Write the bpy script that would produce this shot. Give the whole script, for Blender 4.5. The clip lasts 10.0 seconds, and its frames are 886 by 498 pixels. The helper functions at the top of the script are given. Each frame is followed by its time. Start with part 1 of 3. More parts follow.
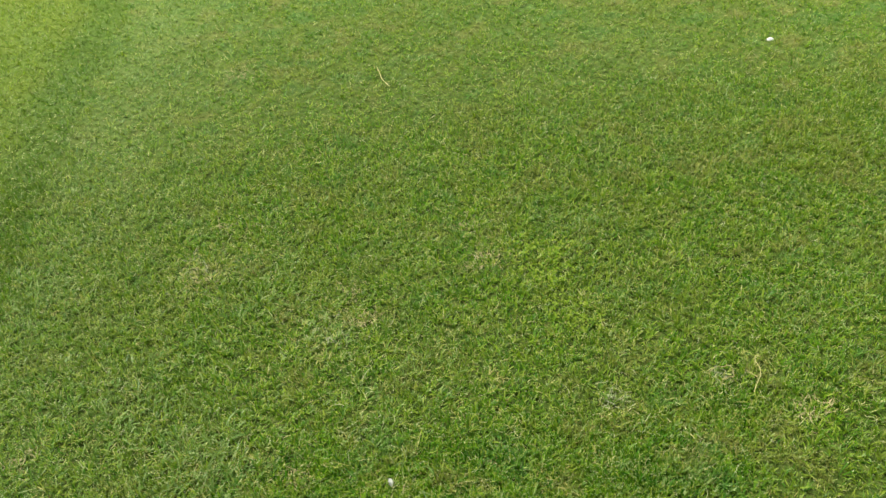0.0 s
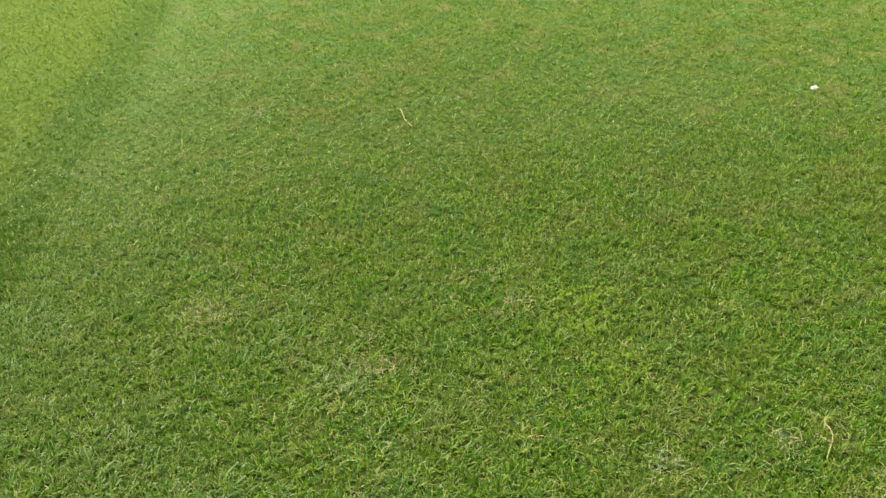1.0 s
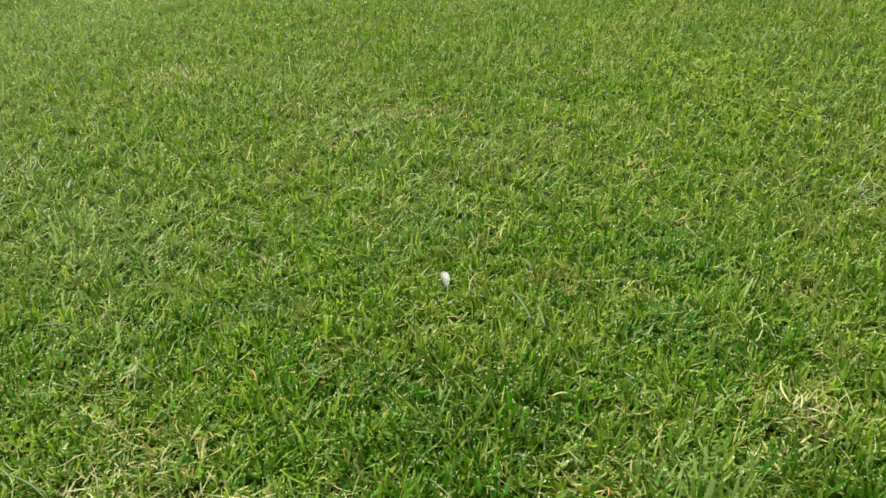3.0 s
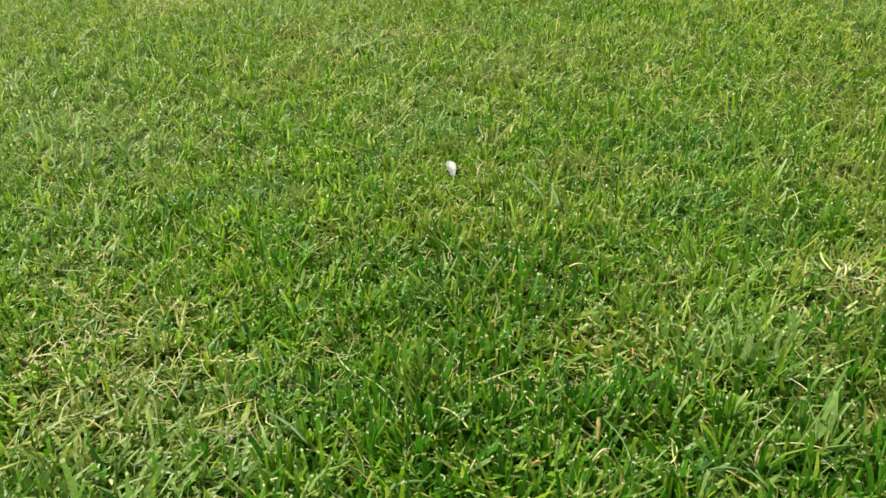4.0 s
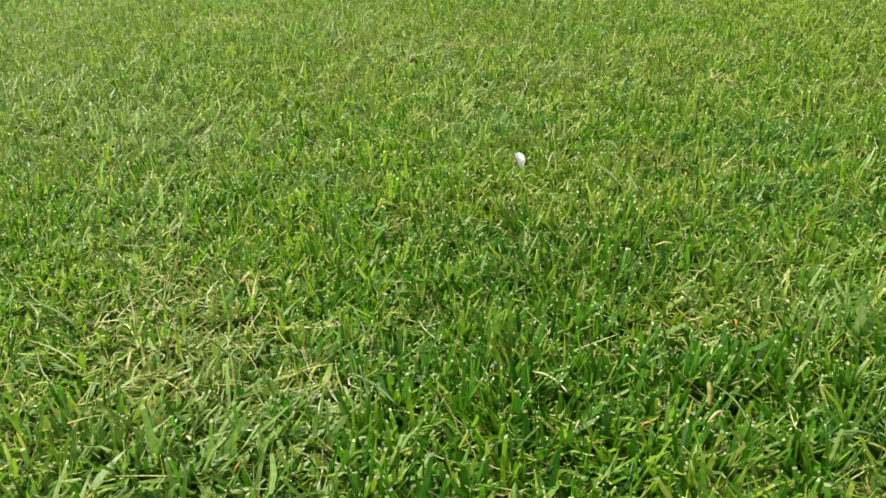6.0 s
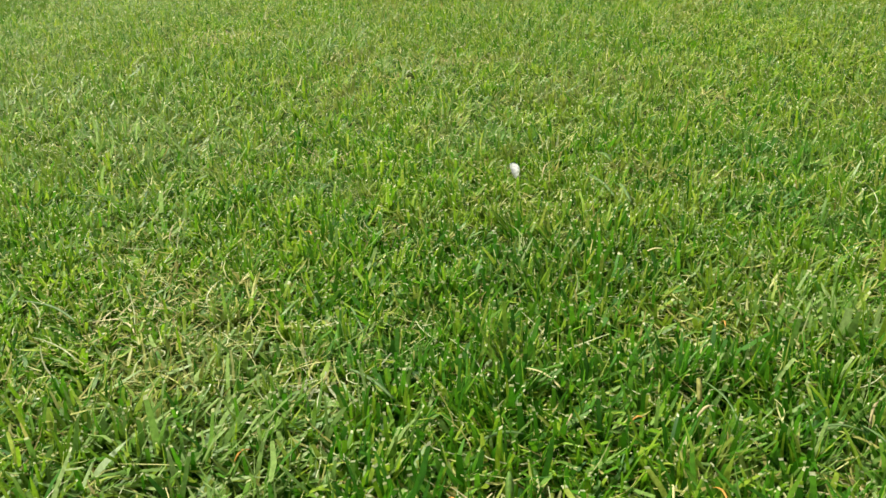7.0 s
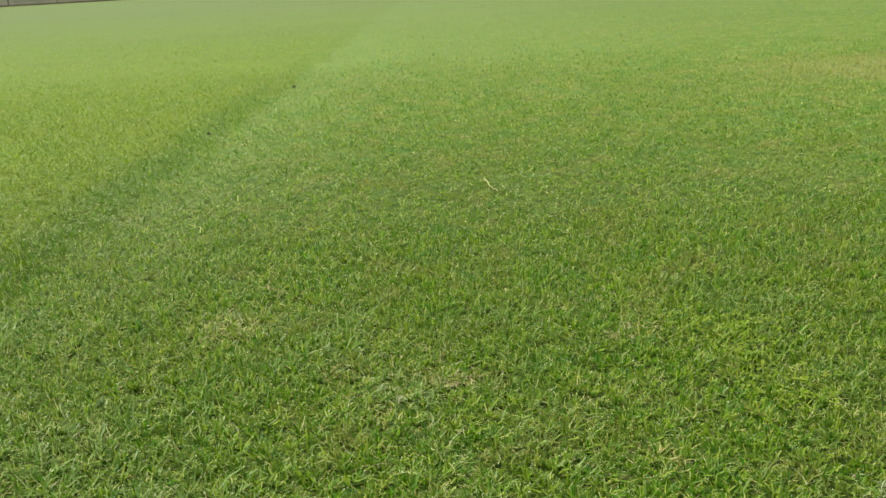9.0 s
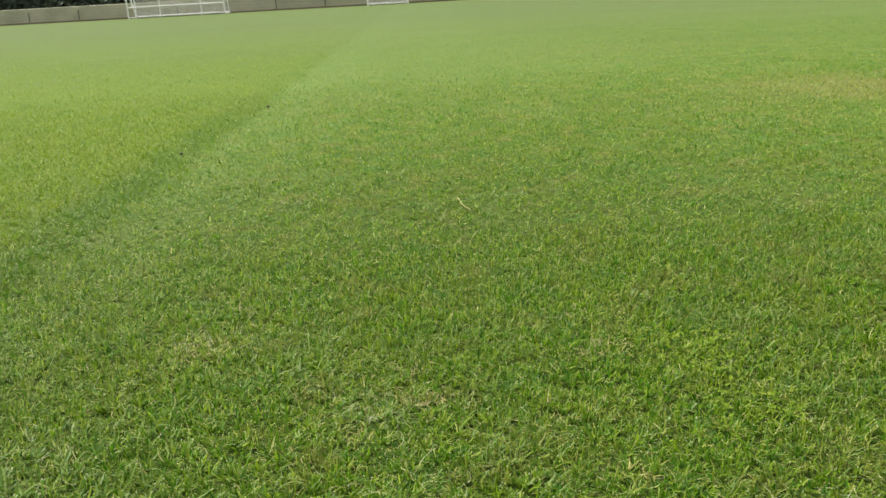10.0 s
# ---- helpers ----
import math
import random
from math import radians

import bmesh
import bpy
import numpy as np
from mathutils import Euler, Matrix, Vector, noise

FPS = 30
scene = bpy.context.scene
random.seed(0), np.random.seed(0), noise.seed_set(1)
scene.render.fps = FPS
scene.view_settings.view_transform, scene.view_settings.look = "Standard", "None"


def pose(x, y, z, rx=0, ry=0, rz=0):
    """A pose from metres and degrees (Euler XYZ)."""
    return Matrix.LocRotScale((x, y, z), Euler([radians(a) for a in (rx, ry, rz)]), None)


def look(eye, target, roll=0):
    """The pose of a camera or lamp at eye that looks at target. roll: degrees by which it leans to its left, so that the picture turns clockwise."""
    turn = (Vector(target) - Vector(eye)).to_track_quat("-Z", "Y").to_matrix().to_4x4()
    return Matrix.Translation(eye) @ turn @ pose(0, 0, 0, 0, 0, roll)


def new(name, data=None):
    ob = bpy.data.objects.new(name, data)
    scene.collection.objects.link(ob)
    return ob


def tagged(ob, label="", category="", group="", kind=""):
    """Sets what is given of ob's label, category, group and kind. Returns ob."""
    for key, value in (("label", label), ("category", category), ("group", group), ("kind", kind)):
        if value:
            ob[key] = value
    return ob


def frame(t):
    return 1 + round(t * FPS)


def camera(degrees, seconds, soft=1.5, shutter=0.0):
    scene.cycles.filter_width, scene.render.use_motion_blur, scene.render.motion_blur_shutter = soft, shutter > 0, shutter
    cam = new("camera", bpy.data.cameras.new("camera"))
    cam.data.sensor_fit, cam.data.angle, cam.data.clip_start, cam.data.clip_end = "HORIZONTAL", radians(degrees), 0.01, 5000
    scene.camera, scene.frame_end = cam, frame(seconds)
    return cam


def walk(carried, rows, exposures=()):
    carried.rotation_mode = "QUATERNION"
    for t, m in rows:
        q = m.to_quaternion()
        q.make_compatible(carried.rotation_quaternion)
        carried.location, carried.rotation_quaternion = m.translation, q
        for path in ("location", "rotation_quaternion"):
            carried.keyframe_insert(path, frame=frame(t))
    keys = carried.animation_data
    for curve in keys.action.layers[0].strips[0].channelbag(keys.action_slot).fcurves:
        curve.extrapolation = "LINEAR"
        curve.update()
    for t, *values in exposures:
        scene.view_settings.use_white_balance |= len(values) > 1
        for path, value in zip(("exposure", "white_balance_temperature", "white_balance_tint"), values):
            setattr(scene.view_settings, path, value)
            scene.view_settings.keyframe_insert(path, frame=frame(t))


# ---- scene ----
cam = camera(54.5, 10.0, 1.55)
PATH = [
    (0, look((0.087, -0.267, 1.511), (0.167, 1.312, 0.286), -6.5)),
    (0.5, look((0.076, -0.264, 1.492), (0.156, 1.362, 0.33), -5.7)),
    (0.8, look((0.0532, -0.1975, 1.4159), (0.1385, 1.4552, 0.2928), -5.13)),
    (1, look((0.041, -0.136, 1.337), (0.12, 1.536, 0.242), -5.1)),
    (1.3, look((0.0314, -0.0171, 1.1428), (0.0790, 1.7181, 0.1494), -5.09)),
    (1.5, look((0.02, 0.045, 0.997), (0.06, 1.828, 0.093), -4.6)),
    (1.8, look((0.0119, 0.0805, 0.8034), (0.0091, 1.8878, -0.0530), -4.24)),
    (2, look((0.01, 0.083, 0.708), (0.004, 1.901, -0.125), -4.0)),
    (2.3, look((-0.0028, 0.0847, 0.6235), (-0.0009, 1.9152, -0.1823), -3.35)),
    (2.5, look((-0.01, 0.085, 0.58), (-0.004, 1.898, -0.264), -3.0)),
    (2.7, look((-0.0146, 0.0899, 0.5386), (-0.0130, 1.8702, -0.3726), -3.70)),
    (3, look((-0.019, 0.099, 0.477), (-0.025, 1.852, -0.486), -4.0)),
    (3.2, look((-0.018, 0.113, 0.441), (-0.026, 1.868, -0.518), -3.9)),
    (4.3, look((-0.032, 0.103, 0.331), (-0.056, 1.845, -0.651), -3.7)),
    (4.5, look((-0.036, 0.103, 0.324), (-0.062, 1.815, -0.709), -3.6)),
    (4.8, look((-0.0429, 0.1034, 0.3196), (-0.0631, 1.7716, -0.7834), -3.40)),
    (5, look((-0.045, 0.1, 0.327), (-0.072, 1.744, -0.812), -3.6)),
    (5.2, look((-0.0452, 0.1001, 0.3358), (-0.0929, 1.7515, -0.7913), -3.84)),
    (5.5, look((-0.056, 0.108, 0.334), (-0.1, 1.825, -0.691), -3.8)),
    (5.7, look((-0.066, 0.105, 0.316), (-0.136, 1.866, -0.629), -3.9)),
    (6.8, look((-0.076, 0.099, 0.263), (-0.121, 1.935, -0.53), -2.5)),
    (7, look((-0.075, 0.085, 0.281), (-0.123, 1.911, -0.534), -2.7)),
    (7.2, look((-0.0768, 0.0793, 0.3104), (-0.1344, 1.8905, -0.5360), -2.87)),
    (7.5, look((-0.062, 0.074, 0.401), (-0.171, 1.887, -0.437), -4.0)),
    (7.7, look((-0.0684, 0.0755, 0.4455), (-0.1660, 1.8850, -0.4008), -3.30)),
    (8, look((-0.077, 0.077, 0.524), (-0.16, 1.86, -0.377), -3.1)),
    (8.2, look((-0.0691, 0.0876, 0.5715), (-0.1227, 1.9155, -0.2382), -2.73)),
    (8.5, look((-0.057, 0.089, 0.631), (-0.096, 1.96, -0.077), -3.7)),
    (8.7, look((-0.0588, 0.0841, 0.6531), (-0.0892, 1.9720, -0.0063), -3.34)),
    (9, look((-0.046, 0.078, 0.677), (-0.07, 1.982, 0.063), -3.3)),
    (9.5, look((-0.037, 0.073, 0.675), (-0.021, 1.982, 0.078), -2.7)),
    (10, look((-0.034, 0.074, 0.677), (-0.002, 1.989, 0.103), -3.2)),
]
walk(cam, PATH, ((0.0, 1.07), (1.0, 1.04), (2.0, 1.00), (3.0, 1.11), (4.5, 1.27), (7.0, 1.27), (8.0, 1.14), (9.0, 0.93), (10.0, 0.90)))

# ---- sky and light: overcast, soft ----
GROUND = -0.011          # soil level under the blades; the worn tips of the lawn lie near z = 0
world = bpy.data.worlds.new("overcast_sky")
scene.world = world
world.use_nodes = True
wn, wl = world.node_tree.nodes, world.node_tree.links
sky = wn.new("ShaderNodeTexSky")
sky.sky_type, sky.sun_disc = "NISHITA", False
sky.sun_elevation, sky.sun_rotation = radians(57), radians(-55)
cloud = wn.new("ShaderNodeHueSaturation")      # cloud cover takes most of the blue out of the sky
cloud.inputs["Saturation"].default_value = 0.05
wl.new(sky.outputs[0], cloud.inputs["Color"])
wl.new(cloud.outputs[0], wn["Background"].inputs[0])
wn["Background"].inputs[1].default_value = 0.11
sun = new("sun", bpy.data.lights.new("sun", "SUN"))
sun.data.energy, sun.data.angle, sun.data.color = 3.7, radians(13), (1.0, 0.96, 0.86)
sun.matrix_world = look((-2.7, 1.9, 5.1), (0, 0, 0))


# ---- materials ----
def node(tree, kind, **values):
    n = tree.nodes.new(kind)
    for key, value in values.items():
        n.inputs[key].default_value = value
    return n


def ramp(tree, stops, interpolation="LINEAR"):
    r = tree.nodes.new("ShaderNodeValToRGB")
    r.color_ramp.interpolation = interpolation
    e = r.color_ramp.elements
    while len(e) < len(stops):
        e.new(0.5)
    for el, (pos, col) in zip(e, stops):
        el.position, el.color = pos, (*col, 1)
    return r


def mix(tree, fac, a, b):
    m = tree.nodes.new("ShaderNodeMix")
    m.data_type = "RGBA"
    if isinstance(fac, float):
        m.inputs[0].default_value = fac
    else:
        tree.links.new(fac, m.inputs[0])
    for sock, v in ((m.inputs[6], a), (m.inputs[7], b)):
        if isinstance(v, tuple):
            sock.default_value = (*v, 1)
        else:
            tree.links.new(v, sock)
    return m.outputs[2]


def calc(tree, op, a, b=0.0, c=0.0):
    m = tree.nodes.new("ShaderNodeMath")
    m.operation = op
    for sock, v in zip(m.inputs, (a, b, c)):
        if isinstance(v, (int, float)):
            sock.default_value = v
        else:
            tree.links.new(v, sock)
    return m.outputs[0]


def spread(tree, v, lo, hi, a=0.0, b=1.0):
    m = tree.nodes.new("ShaderNodeMapRange")
    m.interpolation_type = "SMOOTHSTEP"
    tree.links.new(v, m.inputs[0])
    for k, x in enumerate((lo, hi, a, b)):
        m.inputs[k + 1].default_value = x
    return m.outputs[0]


def material(name):
    m = bpy.data.materials.new(name)
    m.use_nodes = True
    return m, m.node_tree, m.node_tree.nodes["Principled BSDF"]


def cloudy(tree, scale, detail=2.0, stretch=None):
    """Noise over the ground plan, at so many waves a metre."""
    pos = tree.nodes.new("ShaderNodeNewGeometry").outputs["Position"]
    if stretch:
        mp = tree.nodes.new("ShaderNodeMapping")
        mp.inputs["Scale"].default_value = stretch
        tree.links.new(pos, mp.inputs[0])
        pos = mp.outputs[0]
    n = node(tree, "ShaderNodeTexNoise", Scale=scale, Detail=detail)
    tree.links.new(pos, n.inputs["Vector"])
    return n.outputs["Fac"]


def stripe(tree):
    """Distance to the right of the mowing edge, in metres, a little wavy."""
    pos = tree.nodes.new("ShaderNodeNewGeometry").outputs["Position"]
    sep = tree.nodes.new("ShaderNodeSeparateXYZ")
    tree.links.new(pos, sep.inputs[0])
    line = calc(tree, "MULTIPLY_ADD", sep.outputs[1], -0.003, -1.07)
    d = calc(tree, "SUBTRACT", sep.outputs[0], line)
    wave = calc(tree, "MULTIPLY_ADD", cloudy(tree, 2.4, 3.0), 0.30, -0.15)
    return calc(tree, "ADD", d, wave), sep.outputs[1]


LUSH, PALE_TINT = (0.150, 0.212, 0.012), (0.180, 0.268, 0.066)


def lawn_tint(tree, col):
    """Changes of colour over the mown field: yellower uncut strip, paler band beside its edge, cloudy patches, haze
    with distance.
    """
    d, depth = stripe(tree)
    col = mix(tree, calc(tree, "MULTIPLY", spread(tree, cloudy(tree, 2.3), 0.48, 0.64), 0.55), col, (0.165, 0.190, 0.022))
    col = mix(tree, calc(tree, "MULTIPLY", spread(tree, cloudy(tree, 1.4, 3.0, (1, 0.8, 1)), 0.52, 0.66), 0.5), col, PALE_TINT)
    col = mix(tree, calc(tree, "MULTIPLY", spread(tree, cloudy(tree, 5.5), 0.50, 0.64), 0.42), col, (0.060, 0.145, 0.010))
    col = mix(tree, calc(tree, "MULTIPLY", spread(tree, cloudy(tree, 13.0), 0.50, 0.64), 0.35), col, (0.052, 0.138, 0.008))
    col = mix(tree, calc(tree, "MULTIPLY", spread(tree, cloudy(tree, 8.0, 2.0, (1.1, 0.9, 1)), 0.53, 0.66), 0.5), col, (0.205, 0.255, 0.030))
    col = mix(tree, calc(tree, "MULTIPLY", spread(tree, cloudy(tree, 6.5, 3.0, (1.0, 1.0, 1.0)), 0.52, 0.66), 0.75), col, (0.235, 0.225, 0.062))
    col = mix(tree, calc(tree, "MULTIPLY", spread(tree, cloudy(tree, 7.5, 3.0, (0.9, 1.1, 1.0)), 0.46, 0.34), 0.7), col, (0.078, 0.205, 0.040))
    spot = tree.nodes.new("ShaderNodeVectorMath")          # worn, tanned spot of turf
    spot.operation = "DISTANCE"
    spot.inputs[1].default_value = (2.6, 5.4, 0.0)
    tree.links.new(tree.nodes.new("ShaderNodeNewGeometry").outputs["Position"], spot.inputs[0])
    worn = calc(tree, "ADD", spot.outputs["Value"], calc(tree, "MULTIPLY_ADD", cloudy(tree, 1.7, 4.0), 2.2, -1.1))
    col = mix(tree, spread(tree, worn, 0.1, 1.1, 0.6, 0.0), col, (0.250, 0.205, 0.075))
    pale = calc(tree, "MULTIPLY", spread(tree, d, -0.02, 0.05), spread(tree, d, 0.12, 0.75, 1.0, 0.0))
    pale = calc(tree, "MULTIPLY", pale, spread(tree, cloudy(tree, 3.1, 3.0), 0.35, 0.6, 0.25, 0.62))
    col = mix(tree, pale, col, PALE_TINT)
    wide = calc(tree, "MULTIPLY", spread(tree, d, -0.1, 0.2), spread(tree, d, 1.2, 4.0, 1.0, 0.0))      # distance haze put into the colour: far off the whole mown side is paler
    col = mix(tree, calc(tree, "MULTIPLY", wide, spread(tree, depth, 4.0, 10.0, 0.0, 0.45)), col, PALE_TINT)
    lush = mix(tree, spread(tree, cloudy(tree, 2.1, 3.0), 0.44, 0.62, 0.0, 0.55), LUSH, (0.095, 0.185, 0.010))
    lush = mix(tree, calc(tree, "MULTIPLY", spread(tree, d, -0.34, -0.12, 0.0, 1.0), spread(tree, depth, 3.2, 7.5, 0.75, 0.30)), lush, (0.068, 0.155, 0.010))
    # the uncut strip's colour is muted by depth too, for the haze
    return mix(tree, calc(tree, "MULTIPLY", spread(tree, d, -0.06, 0.02, 0.9, 0.0), spread(tree, depth, 3.5, 16.0, 1.0, 0.5)), col, lush)


def blade_material(name, stops, tint=True, rough=0.5, through_light=0.48):
    m, t, p = material(name)
    geo = t.nodes.new("ShaderNodeNewGeometry")
    r = ramp(t, stops)
    t.links.new(geo.outputs["Random Per Island"], r.inputs[0])
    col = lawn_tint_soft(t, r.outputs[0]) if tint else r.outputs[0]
    fine = cloudy(t, 420.0, 1.0)
    hsv = node(t, "ShaderNodeHueSaturation")
    t.links.new(spread(t, fine, 0.25, 0.75, 0.82, 1.18), hsv.inputs["Value"])
    t.links.new(col, hsv.inputs["Color"])
    t.links.new(hsv.outputs[0], p.inputs["Base Color"])
    p.inputs["Roughness"].default_value = rough
    p.inputs["Specular IOR Level"].default_value = 0.22
    glow = t.nodes.new("ShaderNodeBsdfTranslucent")
    t.links.new(hsv.outputs[0], glow.inputs[0])
    ms = t.nodes.new("ShaderNodeMixShader")
    ms.inputs[0].default_value = through_light
    t.links.new(p.outputs[0], ms.inputs[1])
    t.links.new(glow.outputs[0], ms.inputs[2])
    t.links.new(ms.outputs[0], t.nodes["Material Output"].inputs["Surface"])
    return m


def lawn_tint_soft(tree, col):
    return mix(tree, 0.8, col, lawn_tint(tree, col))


GREEN = blade_material("green_grass_blade", [
    (0.0, (0.038, 0.118, 0.004)), (0.3, (0.074, 0.202, 0.005)), (0.65, (0.140, 0.296, 0.008)), (0.9, (0.250, 0.380, 0.020)), (1.0, (0.38, 0.45, 0.08))])
DARK = blade_material("deep_green_grass_blade", [
    (0.0, (0.022, 0.098, 0.003)), (0.5, (0.042, 0.162, 0.005)), (1.0, (0.086, 0.240, 0.009))], tint=False)
PALE = blade_material("grey_green_grass_blade", [
    (0.0, (0.085, 0.185, 0.022)), (0.5, (0.150, 0.265, 0.045)), (1.0, (0.28, 0.38, 0.12))], tint=False, rough=0.42)
YELLOW = blade_material("yellow_green_leaf", [
    (0.0, (0.125, 0.240, 0.008)), (0.6, (0.205, 0.315, 0.016)), (1.0, (0.310, 0.380, 0.050))], tint=False)
DRY = blade_material("dry_grass_blade", [
    (0.0, (0.20, 0.165, 0.045)), (0.3, (0.32, 0.31, 0.08)), (0.7, (0.45, 0.46, 0.13)), (1.0, (0.62, 0.61, 0.28))], tint=False, rough=0.6)
STRAW = blade_material("straw", [(0.0, (0.42, 0.38, 0.15)), (1.0, (0.54, 0.49, 0.23))], tint=False, rough=0.5, through_light=0.1)
RUST = blade_material("rust_brown_litter", [(0.0, (0.36, 0.17, 0.030)), (1.0, (0.50, 0.26, 0.05))], tint=False, rough=0.6, through_light=0.05)
TAN = blade_material("tan_dead_leaf", [(0.0, (0.29, 0.25, 0.11)), (1.0, (0.37, 0.32, 0.16))], tint=False, rough=0.65, through_light=0.1)
THATCH = blade_material("grey_brown_thatch", [(0.0, (0.13, 0.15, 0.065)), (0.6, (0.21, 0.23, 0.12)), (1.0, (0.33, 0.35, 0.22))], tint=False, rough=0.7, through_light=0.1)
CUT = blade_material("bleached_cut_glint", [(0.0, (0.32, 0.36, 0.12)), (1.0, (0.58, 0.60, 0.34))], tint=False, rough=0.4)
COARSE = blade_material("grey_green_coarse_blade", [(0.0, (0.13, 0.235, 0.06)), (1.0, (0.21, 0.315, 0.12))], tint=False, rough=0.4)
WHITE = blade_material("white_petal", [(0.0, (0.78, 0.79, 0.74)), (1.0, (0.82, 0.82, 0.79))], tint=False, rough=0.5, through_light=0.3)


def ground_material():
    m, t, p = material("lawn_ground")
    d, depth = stripe(t)
    soil = ramp(t, [(0.3, (0.030, 0.044, 0.009)), (0.5, (0.044, 0.076, 0.010)), (0.72, (0.090, 0.104, 0.026))])
    t.links.new(cloudy(t, 60.0, 4.0), soil.inputs[0])
    turf = ramp(t, [(0.25, (0.054, 0.108, 0.010)), (0.5, (0.084, 0.150, 0.014)), (0.75, (0.130, 0.184, 0.026))])
    t.links.new(cloudy(t, 9.0, 8.0), turf.inputs[0])
    streak = spread(t, cloudy(t, 0.30, 3.0, (0.5, 1.0, 1.0)), 0.45, 0.7)
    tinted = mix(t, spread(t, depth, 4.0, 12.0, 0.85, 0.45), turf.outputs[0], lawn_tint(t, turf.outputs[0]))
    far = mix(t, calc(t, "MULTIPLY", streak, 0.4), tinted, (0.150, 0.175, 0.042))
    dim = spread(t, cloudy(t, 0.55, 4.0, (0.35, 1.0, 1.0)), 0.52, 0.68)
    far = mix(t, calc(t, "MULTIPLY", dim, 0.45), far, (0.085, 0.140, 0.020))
    # distance haze and low-angle sheen, put into the turf colour by depth
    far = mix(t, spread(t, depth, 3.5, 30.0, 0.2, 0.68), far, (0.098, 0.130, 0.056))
    middle = t.nodes.new("ShaderNodeVectorMath")          # near soil colour, deepened for the shade between blades, gives way to turf
    middle.operation = "DISTANCE"
    middle.inputs[1].default_value = (0.0, 1.2, 0.0)
    t.links.new(t.nodes.new("ShaderNodeNewGeometry").outputs["Position"], middle.inputs[0])
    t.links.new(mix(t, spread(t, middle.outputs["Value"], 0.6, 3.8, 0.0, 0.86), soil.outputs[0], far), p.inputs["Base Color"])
    p.inputs["Roughness"].default_value = 0.9
    p.inputs["Specular IOR Level"].default_value = 0.1
    b = node(t, "ShaderNodeBump", Strength=0.8, Distance=0.02)
    t.links.new(cloudy(t, 45.0, 5.0), b.inputs["Height"])
    t.links.new(b.outputs[0], p.inputs["Normal"])
    return m


def plain(name, dark, light, scale, rough=0.7, metallic=0.0, bump=0.3):
    m, t, p = material(name)
    r = ramp(t, [(0.3, dark), (0.7, light)])
    n = cloudy(t, scale, 6.0)
    t.links.new(n, r.inputs[0])
    t.links.new(r.outputs[0], p.inputs["Base Color"])
    p.inputs["Roughness"].default_value, p.inputs["Metallic"].default_value = rough, metallic
    b = node(t, "ShaderNodeBump", Strength=bump, Distance=0.01)
    t.links.new(n, b.inputs["Height"])
    t.links.new(b.outputs[0], p.inputs["Normal"])
    return m


PAINT = plain("white_goal_paint", (0.72, 0.72, 0.69), (0.82, 0.82, 0.80), 6.0, 0.4)
NET = plain("grey_net_cord", (0.62, 0.61, 0.60), (0.75, 0.74, 0.72), 20.0, 0.8)
POST = plain("dark_green_post", (0.06, 0.075, 0.06), (0.10, 0.11, 0.085), 8.0, 0.6)
MESH = plain("grey_wire", (0.16, 0.17, 0.15), (0.24, 0.25, 0.22), 8.0, 0.5, 0.4)
BOARD = plain("weathered_board", (0.30, 0.305, 0.205), (0.42, 0.40, 0.29), 0.9, 0.85)
KERB = plain("brown_edging", (0.10, 0.08, 0.05), (0.17, 0.13, 0.09), 2.0, 0.9)
LEAF = blade_material("hedge_leaf", [(0.0, (0.095, 0.130, 0.090)), (1.0, (0.185, 0.225, 0.165))], tint=False, rough=0.6, through_light=0.35)
TWIG = plain("hedge_wood", (0.05, 0.04, 0.03), (0.10, 0.08, 0.06), 5.0, 0.9)

# ---- mesh helpers ----
rng = np.random.default_rng(7)


def mesh_of(name, verts, faces, mat, smooth=False):
    me = bpy.data.meshes.new(name)
    verts, faces = np.asarray(verts, np.float32), np.asarray(faces, np.int32)
    k = faces.shape[1]
    me.vertices.add(len(verts))
    me.vertices.foreach_set("co", verts.ravel())
    me.loops.add(faces.size)
    me.loops.foreach_set("vertex_index", faces.ravel())
    me.polygons.add(len(faces))
    me.polygons.foreach_set("loop_start", np.arange(0, faces.size, k, dtype=np.int32))
    me.materials.append(mat)
    me.update(calc_edges=True)
    if smooth:
        me.polygons.foreach_set("use_smooth", np.ones(len(faces), bool))
    return me


